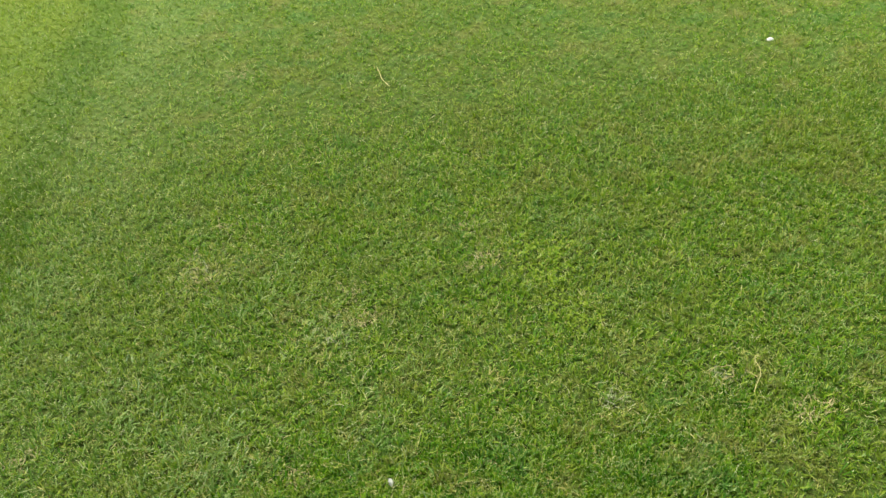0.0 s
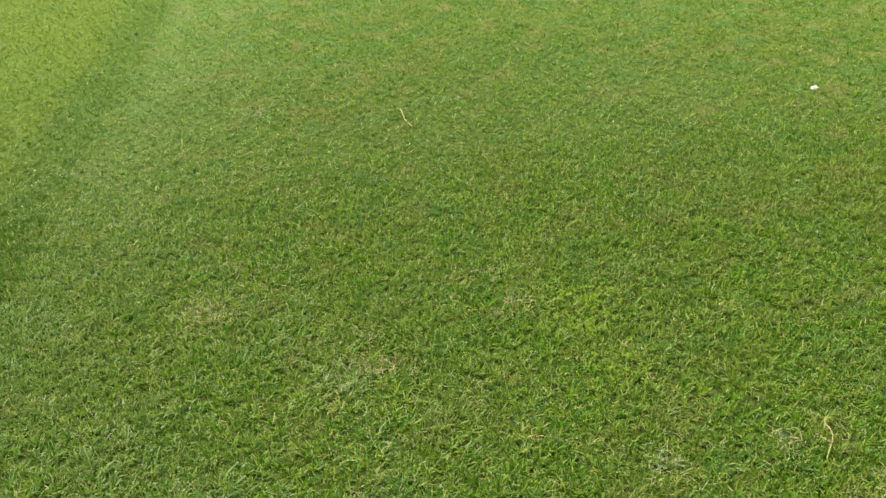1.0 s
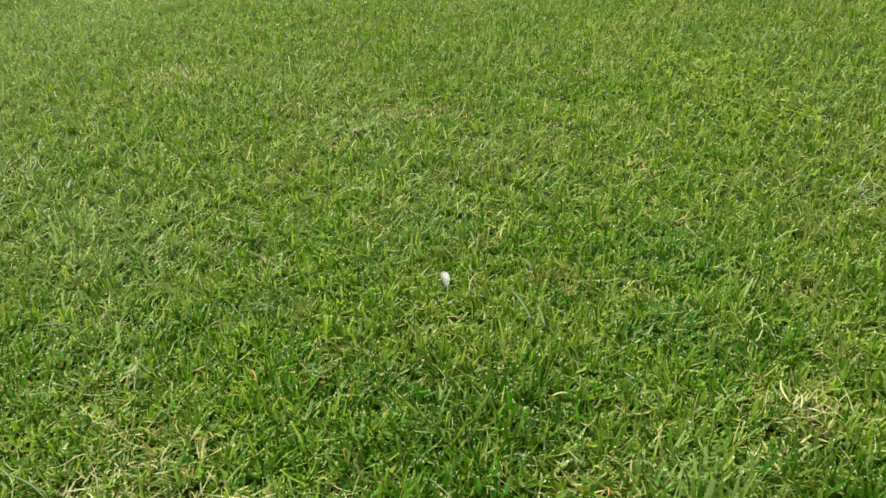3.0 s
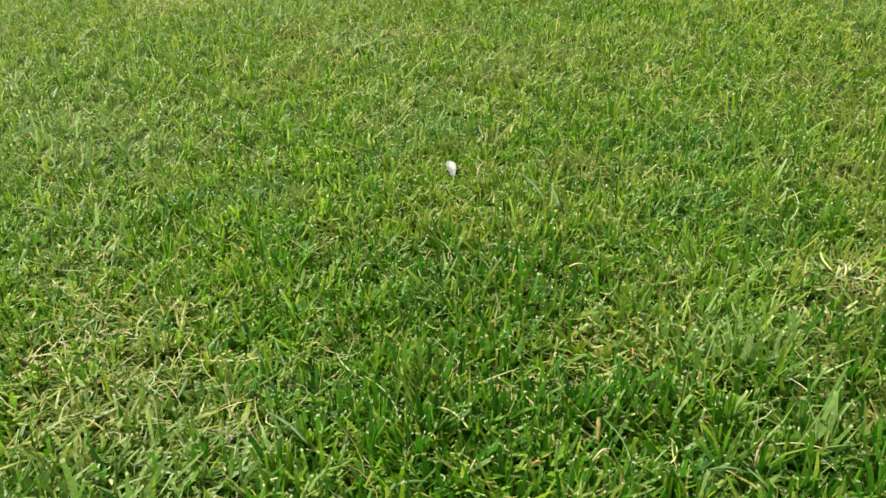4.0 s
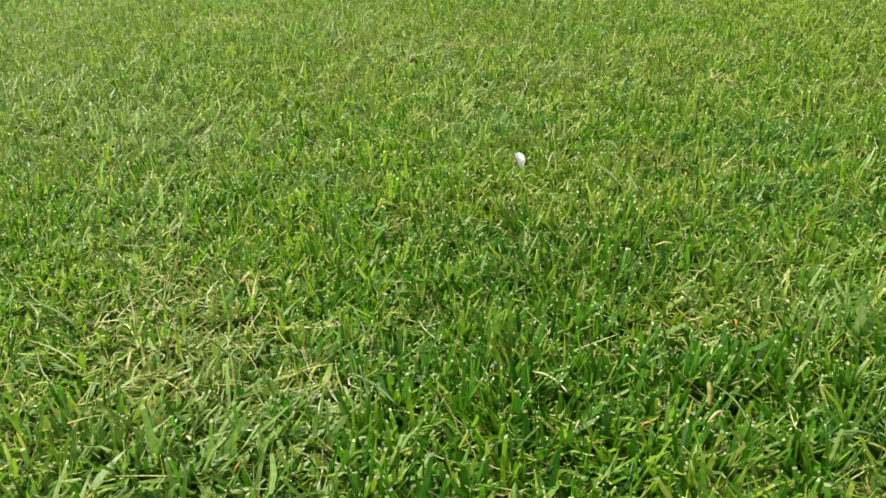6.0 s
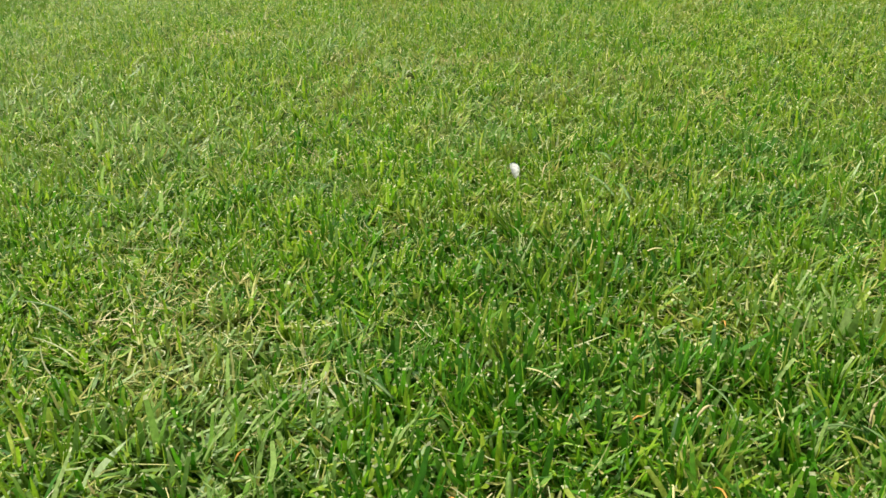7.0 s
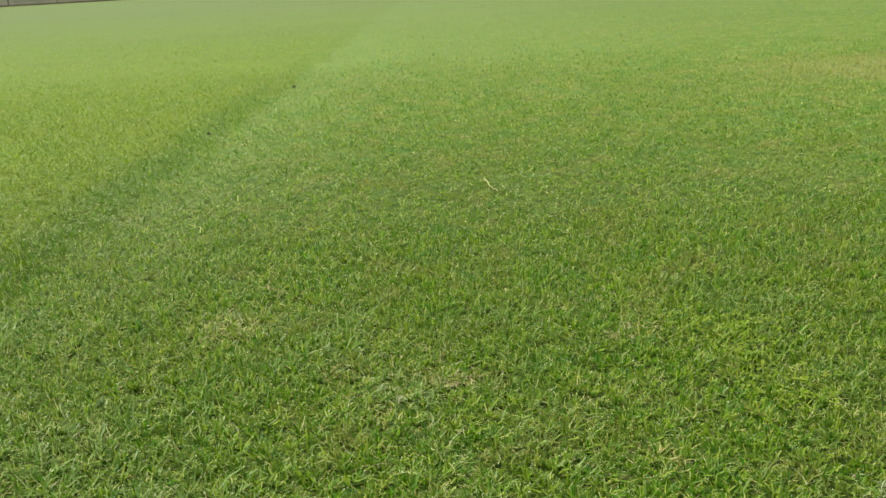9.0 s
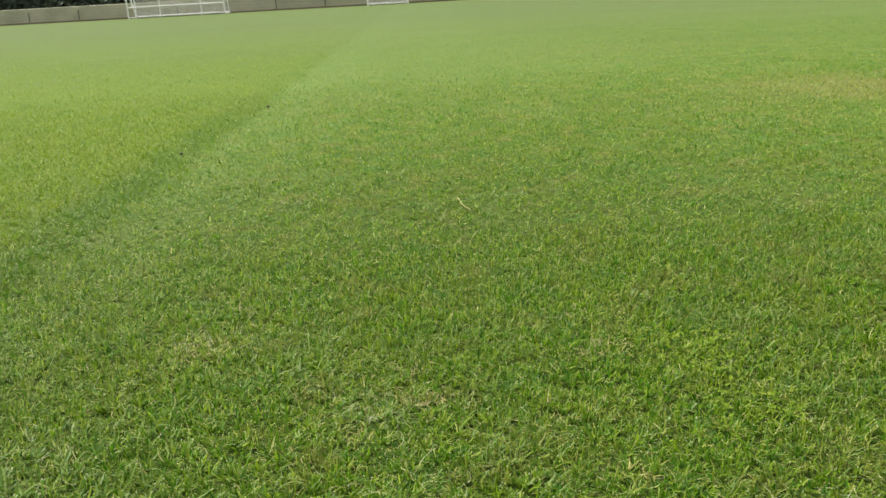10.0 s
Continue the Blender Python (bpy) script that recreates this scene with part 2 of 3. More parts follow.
def ribbons(x, y, height, width, azim, lean, bend, twist, segs, tip, z0=GROUND, curl=0.0):
    """Blades of grass as bent, tapering ribbons: vertices and quads."""
    n = len(x)
    s = np.linspace(0, 1, segs + 1)[None, :]
    ang = lean[:, None] + bend[:, None] * s                     # angle from the vertical along the blade
    ds = height[:, None] / segs
    mid = lean[:, None] + bend[:, None] * (s[:, 1:] - 0.5 / segs)
    way = azim[:, None] + curl * (s[:, 1:] - 0.3)
    zero = np.zeros((n, 1))
    ox = np.concatenate([zero, np.cumsum(np.sin(mid) * np.cos(way) * ds, 1)], 1)
    oy = np.concatenate([zero, np.cumsum(np.sin(mid) * np.sin(way) * ds, 1)], 1)
    up = np.concatenate([zero, np.cumsum(np.cos(mid) * ds, 1)], 1)
    prof = np.where(s < 0.35, 0.75 + 0.7 * s, 1.0 - (1.0 - tip[:, None]) * (np.maximum(s - 0.35, 0) / 0.65) ** 1.6)
    half = 0.5 * width[:, None] * prof
    side = azim[:, None] + curl * (s - 0.3) + np.pi / 2 + twist[:, None] * (0.4 + s)
    cx, cy = x[:, None] + ox, y[:, None] + oy
    cz = z0 + np.maximum(up, 0.004 * s)
    wx, wy = np.cos(side) * half, np.sin(side) * half
    v = np.empty((n, segs + 1, 2, 3))
    v[:, :, 0] = np.stack([cx - wx, cy - wy, cz], -1)
    v[:, :, 1] = np.stack([cx + wx, cy + wy, cz], -1)
    base = (np.arange(n) * (segs + 1) * 2)[:, None] + (np.arange(segs) * 2)[None, :]
    f = np.stack([base, base + 1, base + 3, base + 2], -1)
    return v.reshape(-1, 3), f.reshape(-1, 4)


def edge_x(y):
    return -1.07 - 0.003 * y


def field(n, y0, y1, slope, margin, fade_in, fade_out):
    """Random places in the wedge of lawn between two depths, thinning out towards its ends."""
    w1 = 1.4 * (slope * y1 + margin)
    y = rng.uniform(y0, y1, int(n * 6))
    x = rng.uniform(-w1, w1, len(y))
    keep = np.abs(x) < (slope * y + margin) * (1 + 0.14 * np.abs(rng.normal(0, 1, len(y))))      # uneven sides
    keep &= rng.random(len(y)) < np.minimum(1, np.minimum((y - y0) / fade_in + 0.02, (y1 - y) / fade_out))
    return x[keep][:n], y[keep][:n]


# patches of the lawn: x, y, radius
DRY_AT = [(-0.296, 0.606, 0.10), (-0.158, 0.524, 0.035), (0.071, 0.555, 0.05), (0.261, 0.663, 0.04), (-0.161, 1.406, 0.10), (-0.532, 1.746, 0.10),
          (0.507, 1.008, 0.05), (0.766, 1.047, 0.04), (-0.332, 0.727, 0.05), (0.235, 1.169, 0.05), (-0.062, 0.387, 0.05), (2.361, 5.140, 0.8)]
DARK_AT = [(-0.049, 0.502, 0.10), (0.118, 0.430, 0.12), (0.207, 0.465, 0.09), (-0.100, 0.436, 0.06), (0.02, 0.690, 0.06), (0.238, 0.521, 0.06)]
PALE_AT = [(-0.45, 1.05, 0.15), (-0.62, 1.22, 0.15), (-0.15, 1.41, 0.10), (-0.30, 1.60, 0.12), (-0.230, 0.454, 0.09), (0.160, 0.562, 0.04), (-0.370, 0.786, 0.08), (-0.572, 1.392, 0.10), (-0.975, 1.754, 0.12), (0.609, 1.709, 0.08), (0.168, 0.476, 0.025)]
CLOVER_AT = [(0.474, 1.548, 0.13), (0.489, 1.332, 0.07)]


def near(x, y, spots):
    w = np.zeros(len(x))
    for px, py, r in spots:
        w = np.maximum(w, np.exp(-((x - px) ** 2 + (y - py) ** 2) / (r * r)))
    return w


def waves(x, y, longest, shortest, seed):
    """A smooth random field of about -1 to 1 over the plan, for patches of those lengths."""
    r = np.random.default_rng(seed)
    f = np.zeros(len(x))
    for _ in range(14):
        k, a, p = 2 * np.pi / np.exp(r.uniform(np.log(shortest), np.log(longest))), r.uniform(0, 2 * np.pi), r.uniform(0, 2 * np.pi)
        f += np.sin(k * (x * np.cos(a) + y * np.sin(a)) + p)
    return f / 14 * 2.4


def lawn(label, n, y0, y1, slope, margin, fade_in, fade_out, segs, wide, tall, tuft, flat=0.0, around=False, sheen_mix=0.0, cut=0.0):
    """One stretch of lawn, its blades sorted into green, deep green, grey-green, yellow and dry ones."""
    x, y = field(n, y0, y1, slope, margin, fade_in, fade_out)
    if around:                                   # only beside and behind the denser stretches
        free = (np.abs(x) > (0.56 * y + 0.85) * rng.normal(1.0, 0.12, len(x))) | (y < rng.normal(0.4, 0.15, len(x)))
        x, y = x[free], y[free]
    n = len(x)
    u = rng.random(n)
    # tufts: blades gather round the middle of their tuft and lean out of it
    size = tuft * np.where(waves(x, y, 0.4, 0.1, 21) > 0.2, 1.35, 1.0)
    ca, sa = math.cos(0.6), math.sin(0.6)
    gp = x * ca + y * sa + tuft * 1.3 * waves(x, y, tuft * 14, tuft * 4, 41)
    gq = y * ca - x * sa + tuft * 1.3 * waves(x, y, tuft * 14, tuft * 4, 42)
    cu, cv = np.floor(gp / size), np.floor(gq / size)
    h1, h2, h3 = (np.modf(np.abs(np.sin(cu * p + cv * q + size * 91) * 43758.5453))[0] for p, q in ((12.9898, 78.233), (39.346, 11.135), (73.156, 52.235)))
    dp, dq = gp - (cu + 0.1 + 0.8 * h1) * size, gq - (cv + 0.1 + 0.8 * h2) * size
    tx, ty = x - (dp * ca - dq * sa), y - (dp * sa + dq * ca)
    out = np.arctan2(y - ty, x - tx) + rng.normal(0, 0.6, n)
    pull = rng.uniform(0.25, 0.8, n)
    x, y = x + (tx - x) * pull, y + (ty - y) * pull
    lump = 0.6 * waves(x, y, 0.12, 0.03, 3) + 1.3 * (h3 - 0.5)
    dry, dark, pale, clov = near(x, y, DRY_AT), near(x, y, DARK_AT), near(x, y, PALE_AT), near(x, y, CLOVER_AT)
    dryish, darkish, palish = (np.clip(waves(x, y, *q), 0, 1) for q in ((0.45, 0.08, 11), (0.5, 0.09, 12), (0.8, 0.12, 13)))
    hollow = np.clip(1.4 * np.exp(-((x + 0.021) / 0.013) ** 2 - ((y - 0.890) / 0.028) ** 2), 0, 1)      # low spot where the petal lies
    gap = x - edge_x(y) + 0.05 * waves(x, y, 0.8, 0.1, 5)
    lush = gap < 0
    band = np.exp(-((gap - 0.16) / 0.14) ** 2)
    p_dry = np.where(lush, 0.03, 0.03 + 0.15 * dryish) + 0.20 * dry * (1 - 0.5 * dark)
    p_pale = p_dry + np.where(lush, 0.02, 0.04 + 0.16 * palish) + 0.18 * pale + 0.16 * band
    # farther stretches: fewer deep green, more yellow blades, low-angle sheen put into colour
    p_dark = p_pale + np.where(lush, 0.03, 0.05 + (0.50 - 0.55 * sheen_mix) * darkish) + 0.32 * dark
    p_yel = p_dark + np.where(lush, np.where(gap < -0.28, 0.38, 0.08), 0.05 + 0.22 * sheen_mix) + 0.24 * clov
    kind = np.where(u < p_dry, 0, np.where(u < p_pale, 1, np.where(u < p_dark, 2, np.where(u < p_yel, 3, 4))))
    ends = []
    for k, (what, mat) in enumerate((("dry_grass", DRY), ("grey_grass", PALE), ("deep_green_grass", DARK), ("yellow_grass", YELLOW), ("green_grass", GREEN))):
        m = kind == k
        c = int(m.sum())
        h = rng.normal(0.0185, 0.0055, c).clip(0.008, 0.036) * tall * (1 + 0.30 * dark[m] + 0.40 * lump[m] - 0.2 * dry[m]) * (1 - 0.75 * hollow[m]) + np.where(lush[m], 0.004, 0)
        w = rng.normal(0.0021, 0.0006, c).clip(0.0009, 0.0042) * wide
        lean, bend = np.abs(rng.normal(0.48, 0.34, c)) + flat, rng.normal(0.45, 0.55, c)
        tip = np.where(rng.random(c) < 0.6, rng.uniform(0.35, 0.8, c), 0.1)
        azim = np.where(rng.random(c) < 0.7, out[m], rng.uniform(0, 2 * np.pi, c))
        lying = rng.random(c) < (0.85, 0.50, 0.08, 0.22, 0.22)[k] + 0.5 * flat
        lift = np.where(lying, rng.uniform(0.0, 0.012, c) * (1 - hollow[m]), 0.0)
        lean = np.where(lying, rng.uniform(1.0, 1.45, c), lean)
        bend = np.where(lying, rng.normal(0.2, 0.7, c), bend)
        h = np.where(lying, h * 0.8, h)
        if k == 0:
            w = w * 0.66
        if k == 1:
            w, h = w * (1.0 + 0.30 * pale[m]), h * (1.05 + 0.55 * pale[m])
            azim = np.where(rng.random(c) < 0.5, rng.normal(0.3, 0.6, c), azim)
        if k == 2:
            w, lean, bend = w * (1.08 + 0.22 * dark[m]), lean * (0.9 - 0.4 * dark[m]), bend * 0.8
        v, f = ribbons(x[m], y[m], h, w, azim, lean, bend, rng.normal(0, 0.5, c), segs, tip, GROUND + lift[:, None], rng.normal(0, 0.55, (c, 1)))
        tagged(new(what, mesh_of(what, v, f, mat)), label[k], "grass", "lawn grass", "stuff")
        if cut and k:                            # bleached ends left by the mower, tip glints put into their pale colour
            pick = (rng.random(c) < cut) & (tip > 0.3)
            q = v.reshape(c, segs + 1, 2, 3)[pick]
            e0, back = q[:, -1], q[:, -2]
            rise = np.array([0, 0, 0.0003])
            a0, b0 = e0 + (e0 - back) * -0.02 + rise, e0 + (e0 - back) * (0.14 if segs > 2 else 0.15) + rise
            ends.append(np.stack([a0[:, 0], a0[:, 1], b0[:, 1], b0[:, 0]], 1).reshape(-1, 3))
    if ends:
        ev = np.concatenate(ends)
        tagged(new("cut_ends", mesh_of("cut_ends", ev, np.arange(len(ev)).reshape(-1, 4), CUT)), "tiny bleached cut ends of mown grass blades with painted glints", "grass", "lawn grass", "stuff")


LABELS = ("dry straw-coloured blades scattered through the mown lawn", "grey-green flattened blades of mown lawn grass", "deep green upright tufts of lawn grass",
          "yellow-green fine blades in the mown lawn", "short green mown lawn grass with blunt cut tips")

# ---- ground: one sheet out to the horizon ----
ys = np.concatenate([np.linspace(-40, 0, 9), np.linspace(0.5, 12, 24), np.linspace(14, 70, 20), np.geomspace(80, 2500, 12)])
xs = np.concatenate([-np.geomspace(2500, 8, 14), np.linspace(-6, 6, 25), np.geomspace(8, 2500, 14)])
gx, gy = np.meshgrid(xs, ys)
gv = np.stack([gx, gy, np.full_like(gx, GROUND)], -1).reshape(-1, 3)
cols = len(xs)
gi = (np.arange(len(ys) - 1)[:, None] * cols + np.arange(cols - 1)[None, :]).ravel()
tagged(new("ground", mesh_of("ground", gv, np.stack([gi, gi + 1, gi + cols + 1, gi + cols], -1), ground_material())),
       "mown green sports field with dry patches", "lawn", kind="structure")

# ---- the far side of the field ----


def link(name, bm, mat, parent=None, label=""):
    me = bpy.data.meshes.new(name)
    bm.to_mesh(me)
    bm.free()
    me.materials.append(mat)
    ob = new(name, me)
    if parent:
        ob.parent = parent
    if label:
        ob["label"] = label
    return ob


def tube(points, r, sides=8, closed_ends=True):
    """A round bar through the points."""
    bm = bmesh.new()
    rings = []
    pts = [Vector(p) for p in points]
    for i, p in enumerate(pts):
        d = (pts[min(i + 1, len(pts) - 1)] - pts[max(i - 1, 0)]).normalized()
        q = d.to_track_quat("Z", "Y")
        rr = r[i] if isinstance(r, (list, tuple)) else r
        rings.append([bm.verts.new(p + q @ Vector((rr * math.cos(2 * math.pi * k / sides), rr * math.sin(2 * math.pi * k / sides), 0))) for k in range(sides)])
    for a, b in zip(rings, rings[1:]):
        for k in range(sides):
            bm.faces.new((a[k], a[(k + 1) % sides], b[(k + 1) % sides], b[k]))
    if closed_ends:
        bm.faces.new(rings[0][::-1])
        bm.faces.new(rings[-1])
    return bm


def bar_box(x0, x1, y0, y1, z0, z1, bevel=0.01):
    bm = bmesh.new()
    bmesh.ops.create_cube(bm, size=1, matrix=Matrix.LocRotScale(((x0 + x1) / 2, (y0 + y1) / 2, (z0 + z1) / 2), None, (x1 - x0, y1 - y0, z1 - z0)))
    bmesh.ops.bevel(bm, geom=bm.edges[:], offset=bevel, segments=1, affect="EDGES")
    return bm


def net_sheet(x0, x1, y0, y1, z0, z1, step, r):
    """A net of crossing cords, from a low back edge to a high front edge."""
    vs, fs = [], []

    def strand(a, b):
        a, b = Vector(a), Vector(b)
        d = (b - a).normalized()
        s1 = d.cross(Vector((0, 1, 0.3))).normalized() * r
        s2 = d.cross(s1).normalized() * r
        k = len(vs)
        vs.extend([a + s1, a + s2, a - s1 - s2, b + s1, b + s2, b - s1 - s2])
        for i in range(3):
            fs.append((k + i, k + (i + 1) % 3, k + 3 + (i + 1) % 3, k + 3 + i))
    nx, nz = int((x1 - x0) / step), int(math.hypot(y1 - y0, z1 - z0) / step)
    for i in range(nx + 1):
        x = x0 + (x1 - x0) * i / nx
        strand((x, y0, z0), (x, y1, z1))
    for j in range(nz + 1):
        q = j / nz
        strand((x0, y0 + (y1 - y0) * q, z0 + (z1 - z0) * q), (x1, y0 + (y1 - y0) * q, z0 + (z1 - z0) * q))
    bm = bmesh.new()
    bv = [bm.verts.new(v) for v in vs]
    for q in fs:
        bm.faces.new([bv[i] for i in q])
    return bm


def goal(width, height, depth, uprights, rail, label):
    """A portable goal: posts, crossbar, side and back ground bars, inner uprights with a low rail, net."""
    g = new("football_goal")
    tagged(g, label, "goal", "goals at the field's far side")
    r = 0.055
    for x in (0, width):
        link("goal_post", tube([(x, 0, 0), (x, 0, height)], r, 10), PAINT, g)
        link("side_bar", tube([(x, 0, 0.05), (x, depth, 0.05)], r * 0.8, 8), PAINT, g)
        link("back_stay", tube([(x, depth, 0.05), (x, depth * 0.4, height * 0.98), (x, 0, height)], r * 0.7, 8), PAINT, g)
    link("crossbar", tube([(-r, 0, height), (width + r, 0, height)], r, 10), PAINT, g)
    link("ground_bar", tube([(0, depth, 0.08), (width, depth, 0.08)], r, 8), PAINT, g)
    if rail:
        link("low_rail", tube([(0, 0, rail), (width, 0, rail)], r, 8), PAINT, g)
    for q in uprights:
        link("upright", tube([(q * width, depth * 0.35, 0), (q * width, depth * 0.35, height)], r, 8), PAINT, g)
    link("net", net_sheet(0, width, depth, 0.05, 0.1, height, 0.11, 0.010), NET, g, "grey knotted cord net")
    return g


FAR = 61.5
goal(6.4, 2.0, 1.6, (0.055, 0.31, 0.74), 0.72, "white tubular football goal with grey net standing by the fence").matrix_world = pose(-19.1, FAR - 1.4, GROUND, 0, 0, 0)
goal(2.7, 1.6, 1.0, (), 0, "small white training goal standing on the far touchline").matrix_world = pose(-3.15, FAR - 1.2, GROUND, 0, 0, 0)

link("edging_board", bar_box(-90, 70, FAR + 0.5, FAR + 0.62, GROUND - 0.05, 0.10, 0.02), KERB)
tagged(bpy.data.objects["edging_board"], "low dark brown edging along the field", "edging", kind="structure")
link("wall_north", bar_box(-90, 70, FAR + 2.2, FAR + 2.4, GROUND - 0.05, 1.02, 0.03), BOARD)
tagged(bpy.data.objects["wall_north"], "weathered beige boundary board wall behind the pitch", "wall", kind="structure")

fence = tagged(new("fence"), "dark post and wire fence in front of a beige wall", "fence")
fence.matrix_world = pose(0, FAR + 1.2, GROUND)
post_mesh = None
for i in range(40):
    px = -88.3 + 3.42 * i
    if post_mesh is None:
        po = link("post", tube([(0, 0, 0), (0, 0, 0.74), (0, 0, 0.78)], [0.04, 0.04, 0.025], 8), POST, fence)
        post_mesh = po.data
    else:
        po = new("post", post_mesh)
        po.parent = fence
    po.matrix_local = pose(px, 0, 0, 0, 0.6 * math.sin(i * 2.1), 0)
for z in (0.25, 0.5, 0.72):
    link("wire", tube([(-88.3, 0, z), (45, 0, z)], 0.006, 5), MESH, fence)


def hedge():
    """A clipped but uneven hedge: stems and thousands of small leaves."""
    h = tagged(new("hedge"), "dark green dense hedge behind the boundary wall", "hedge")
    h.matrix_world = pose(0, FAR + 4.5, GROUND)
    n = 80000
    x = rng.uniform(-48, 14, n)
    top = 2.5 + 0.5 * np.sin(x * 0.35) + 0.35 * np.sin(x * 1.3 + 1)
    z = rng.uniform(0.1, 1, n) ** 0.8 * top
    y = rng.normal(0, 0.45, n)
    a, b = rng.uniform(0, 2 * np.pi, n), rng.uniform(-1.2, 1.2, n)
    s = rng.uniform(0.14, 0.28, n)
    ux, uy, uz = np.cos(a) * np.cos(b) * s, np.sin(a) * np.cos(b) * s, np.sin(b) * s
    vx, vy = -np.sin(a) * s * 0.6, np.cos(a) * s * 0.6
    c = np.stack([x, y, z], -1)
    u, v = np.stack([ux, uy, uz], -1), np.stack([vx, vy, 0 * vx], -1)
    vert = np.stack([c - u, c + v, c + u, c - v], 1).reshape(-1, 3)
    leaves = new("foliage", mesh_of("foliage", vert, np.arange(4 * n).reshape(-1, 4), LEAF))
    leaves.parent = h
    leaves["kind"] = "stuff"
    for i in range(17):
        px = -46 + 3.5 * i
        link("stem", tube([(px, 0, 0), (px + 0.2, 0.1, 1.1), (px - 0.1, 0, 2.2)], [0.06, 0.045, 0.015], 6), TWIG, h)


hedge()

# ---- the lawn, near to far ----
lawn(LABELS, 112000, 0.14, 1.05, 0.55, 0.20, 0.02, 0.25, 3, 1.15, 0.95, 0.018, cut=0.55)
lawn(LABELS, 290000, 0.50, 2.6, 0.52, 0.90, 0.35, 0.7, 2, 1.12, 0.98, 0.025, 0.02, sheen_mix=0.8, cut=0.75)
lawn(LABELS, 300000, 1.9, 7.5, 0.58, 0.90, 0.7, 4.5, 1, 1.75, 1.0, 0.036, 0.40, sheen_mix=0.65, cut=0.3)
lawn(LABELS, 135000, 3.0, 15.0, 0.58, 1.0, 2.0, 11.0, 1, 2.3, 0.95, 0.055, 0.6, sheen_mix=0.6)
lawn(LABELS, 190000, -4.0, 9.0, 0.05, 5.0, 1.0, 4.0, 1, 2.6, 1.0, 0.03, 0.5, True)


def fibres(n, y0, y1, slope, margin, mat, label):
    """Long thin fibres of thatch lying on the lawn, curved."""
    x, y = field(n, y0, y1, slope, margin, 0.05, 0.4)
    keep = rng.random(len(x)) < 0.35 + 0.65 * np.clip(waves(x, y, 0.5, 0.1, 31) + near(x, y, DRY_AT) + near(x, y, PALE_AT), 0, 1)
    x, y = x[keep], y[keep]
    c = len(x)
    v, f = ribbons(x, y, rng.uniform(0.015, 0.042, c), rng.uniform(0.0006, 0.0012, c), rng.uniform(0, 2 * np.pi, c), rng.normal(1.35, 0.15, c), rng.normal(0.1, 0.35, c),
                   rng.normal(0, 0.4, c), 5, np.full(c, 0.4), GROUND + rng.uniform(0.004, 0.013, (c, 1)), rng.normal(0, 1.6, (c, 1)))
    tagged(new("thatch_fibres", mesh_of("thatch_fibres", v, f, mat)), label, "thatch", "lawn grass", "stuff")


def mat_of_thatch(cx, cy, r, n, mat=None, label="matted patch of grey-brown dead grass in the lawn"):
    """A small matted patch of grey-brown dead grass."""
    c = n
    x, y = rng.normal(cx, r * 0.55, c), rng.normal(cy, r * 0.5, c)
    v, f = ribbons(x, y, rng.uniform(0.012, 0.034, c), rng.uniform(0.0009, 0.0020, c), rng.uniform(0, 2 * np.pi, c), rng.normal(1.4, 0.14, c), rng.normal(0.05, 0.3, c),
                   rng.normal(0, 0.5, c), 4, np.full(c, 0.4), GROUND + rng.uniform(0.002, 0.011, (c, 1)), rng.normal(0, 1.2, (c, 1)))
    tagged(new("thatch_patch", mesh_of("thatch_patch", v, f, mat or THATCH)), label, "thatch", "thatch patches", "stuff")


for spot_ in ((0.507, 1.034, 0.028, 36), (0.766, 1.049, 0.024, 28), (-0.155, 1.41, 0.07, 45), (-0.532, 1.746, 0.10, 60), (-0.158, 0.521, 0.03, 26), (0.261, 0.663, 0.03, 28)):
    mat_of_thatch(*spot_)
for spot_ in ((-0.503, 1.707, 0.055, 60), (-0.052, 1.437, 0.050, 55), (-0.867, 1.133, 0.040, 40), (0.917, 0.928, 0.050, 60), (-0.224, 0.952, 0.040, 45), (0.275, 1.772, 0.060, 50),
              (-0.458, 1.951, 0.050, 40), (-0.477, 3.049, 0.070, 60), (0.300, 1.615, 0.060, 60), (0.256, 1.583, 0.040, 30), (-0.088, 1.555, 0.050, 50), (-0.229, 0.410, 0.020, 14),
              (-0.083, 0.400, 0.022, 16), (0.108, 0.395, 0.022, 14), (-0.306, 0.611, 0.045, 40), (0.274, 0.635, 0.030, 24)):
    mat_of_thatch(*spot_, TAN, "tanned dead blades lying in a worn patch of lawn")
fibres(1900, 0.24, 1.1, 0.55, 0.18, CUT, "thin bleached thatch fibres lying on the lawn")
fibres(1300, 0.24, 1.1, 0.55, 0.18, DRY, "straw-coloured dry fibres lying in the lawn")
fibres(7000, 0.8, 2.9, 0.52, 0.8, CUT, "thin bleached thatch fibres lying on the lawn")
fibres(9000, 0.8, 3.2, 0.52, 0.8, DRY, "straw-coloured dry fibres lying in the lawn")

# ---- small things lying in the grass ----


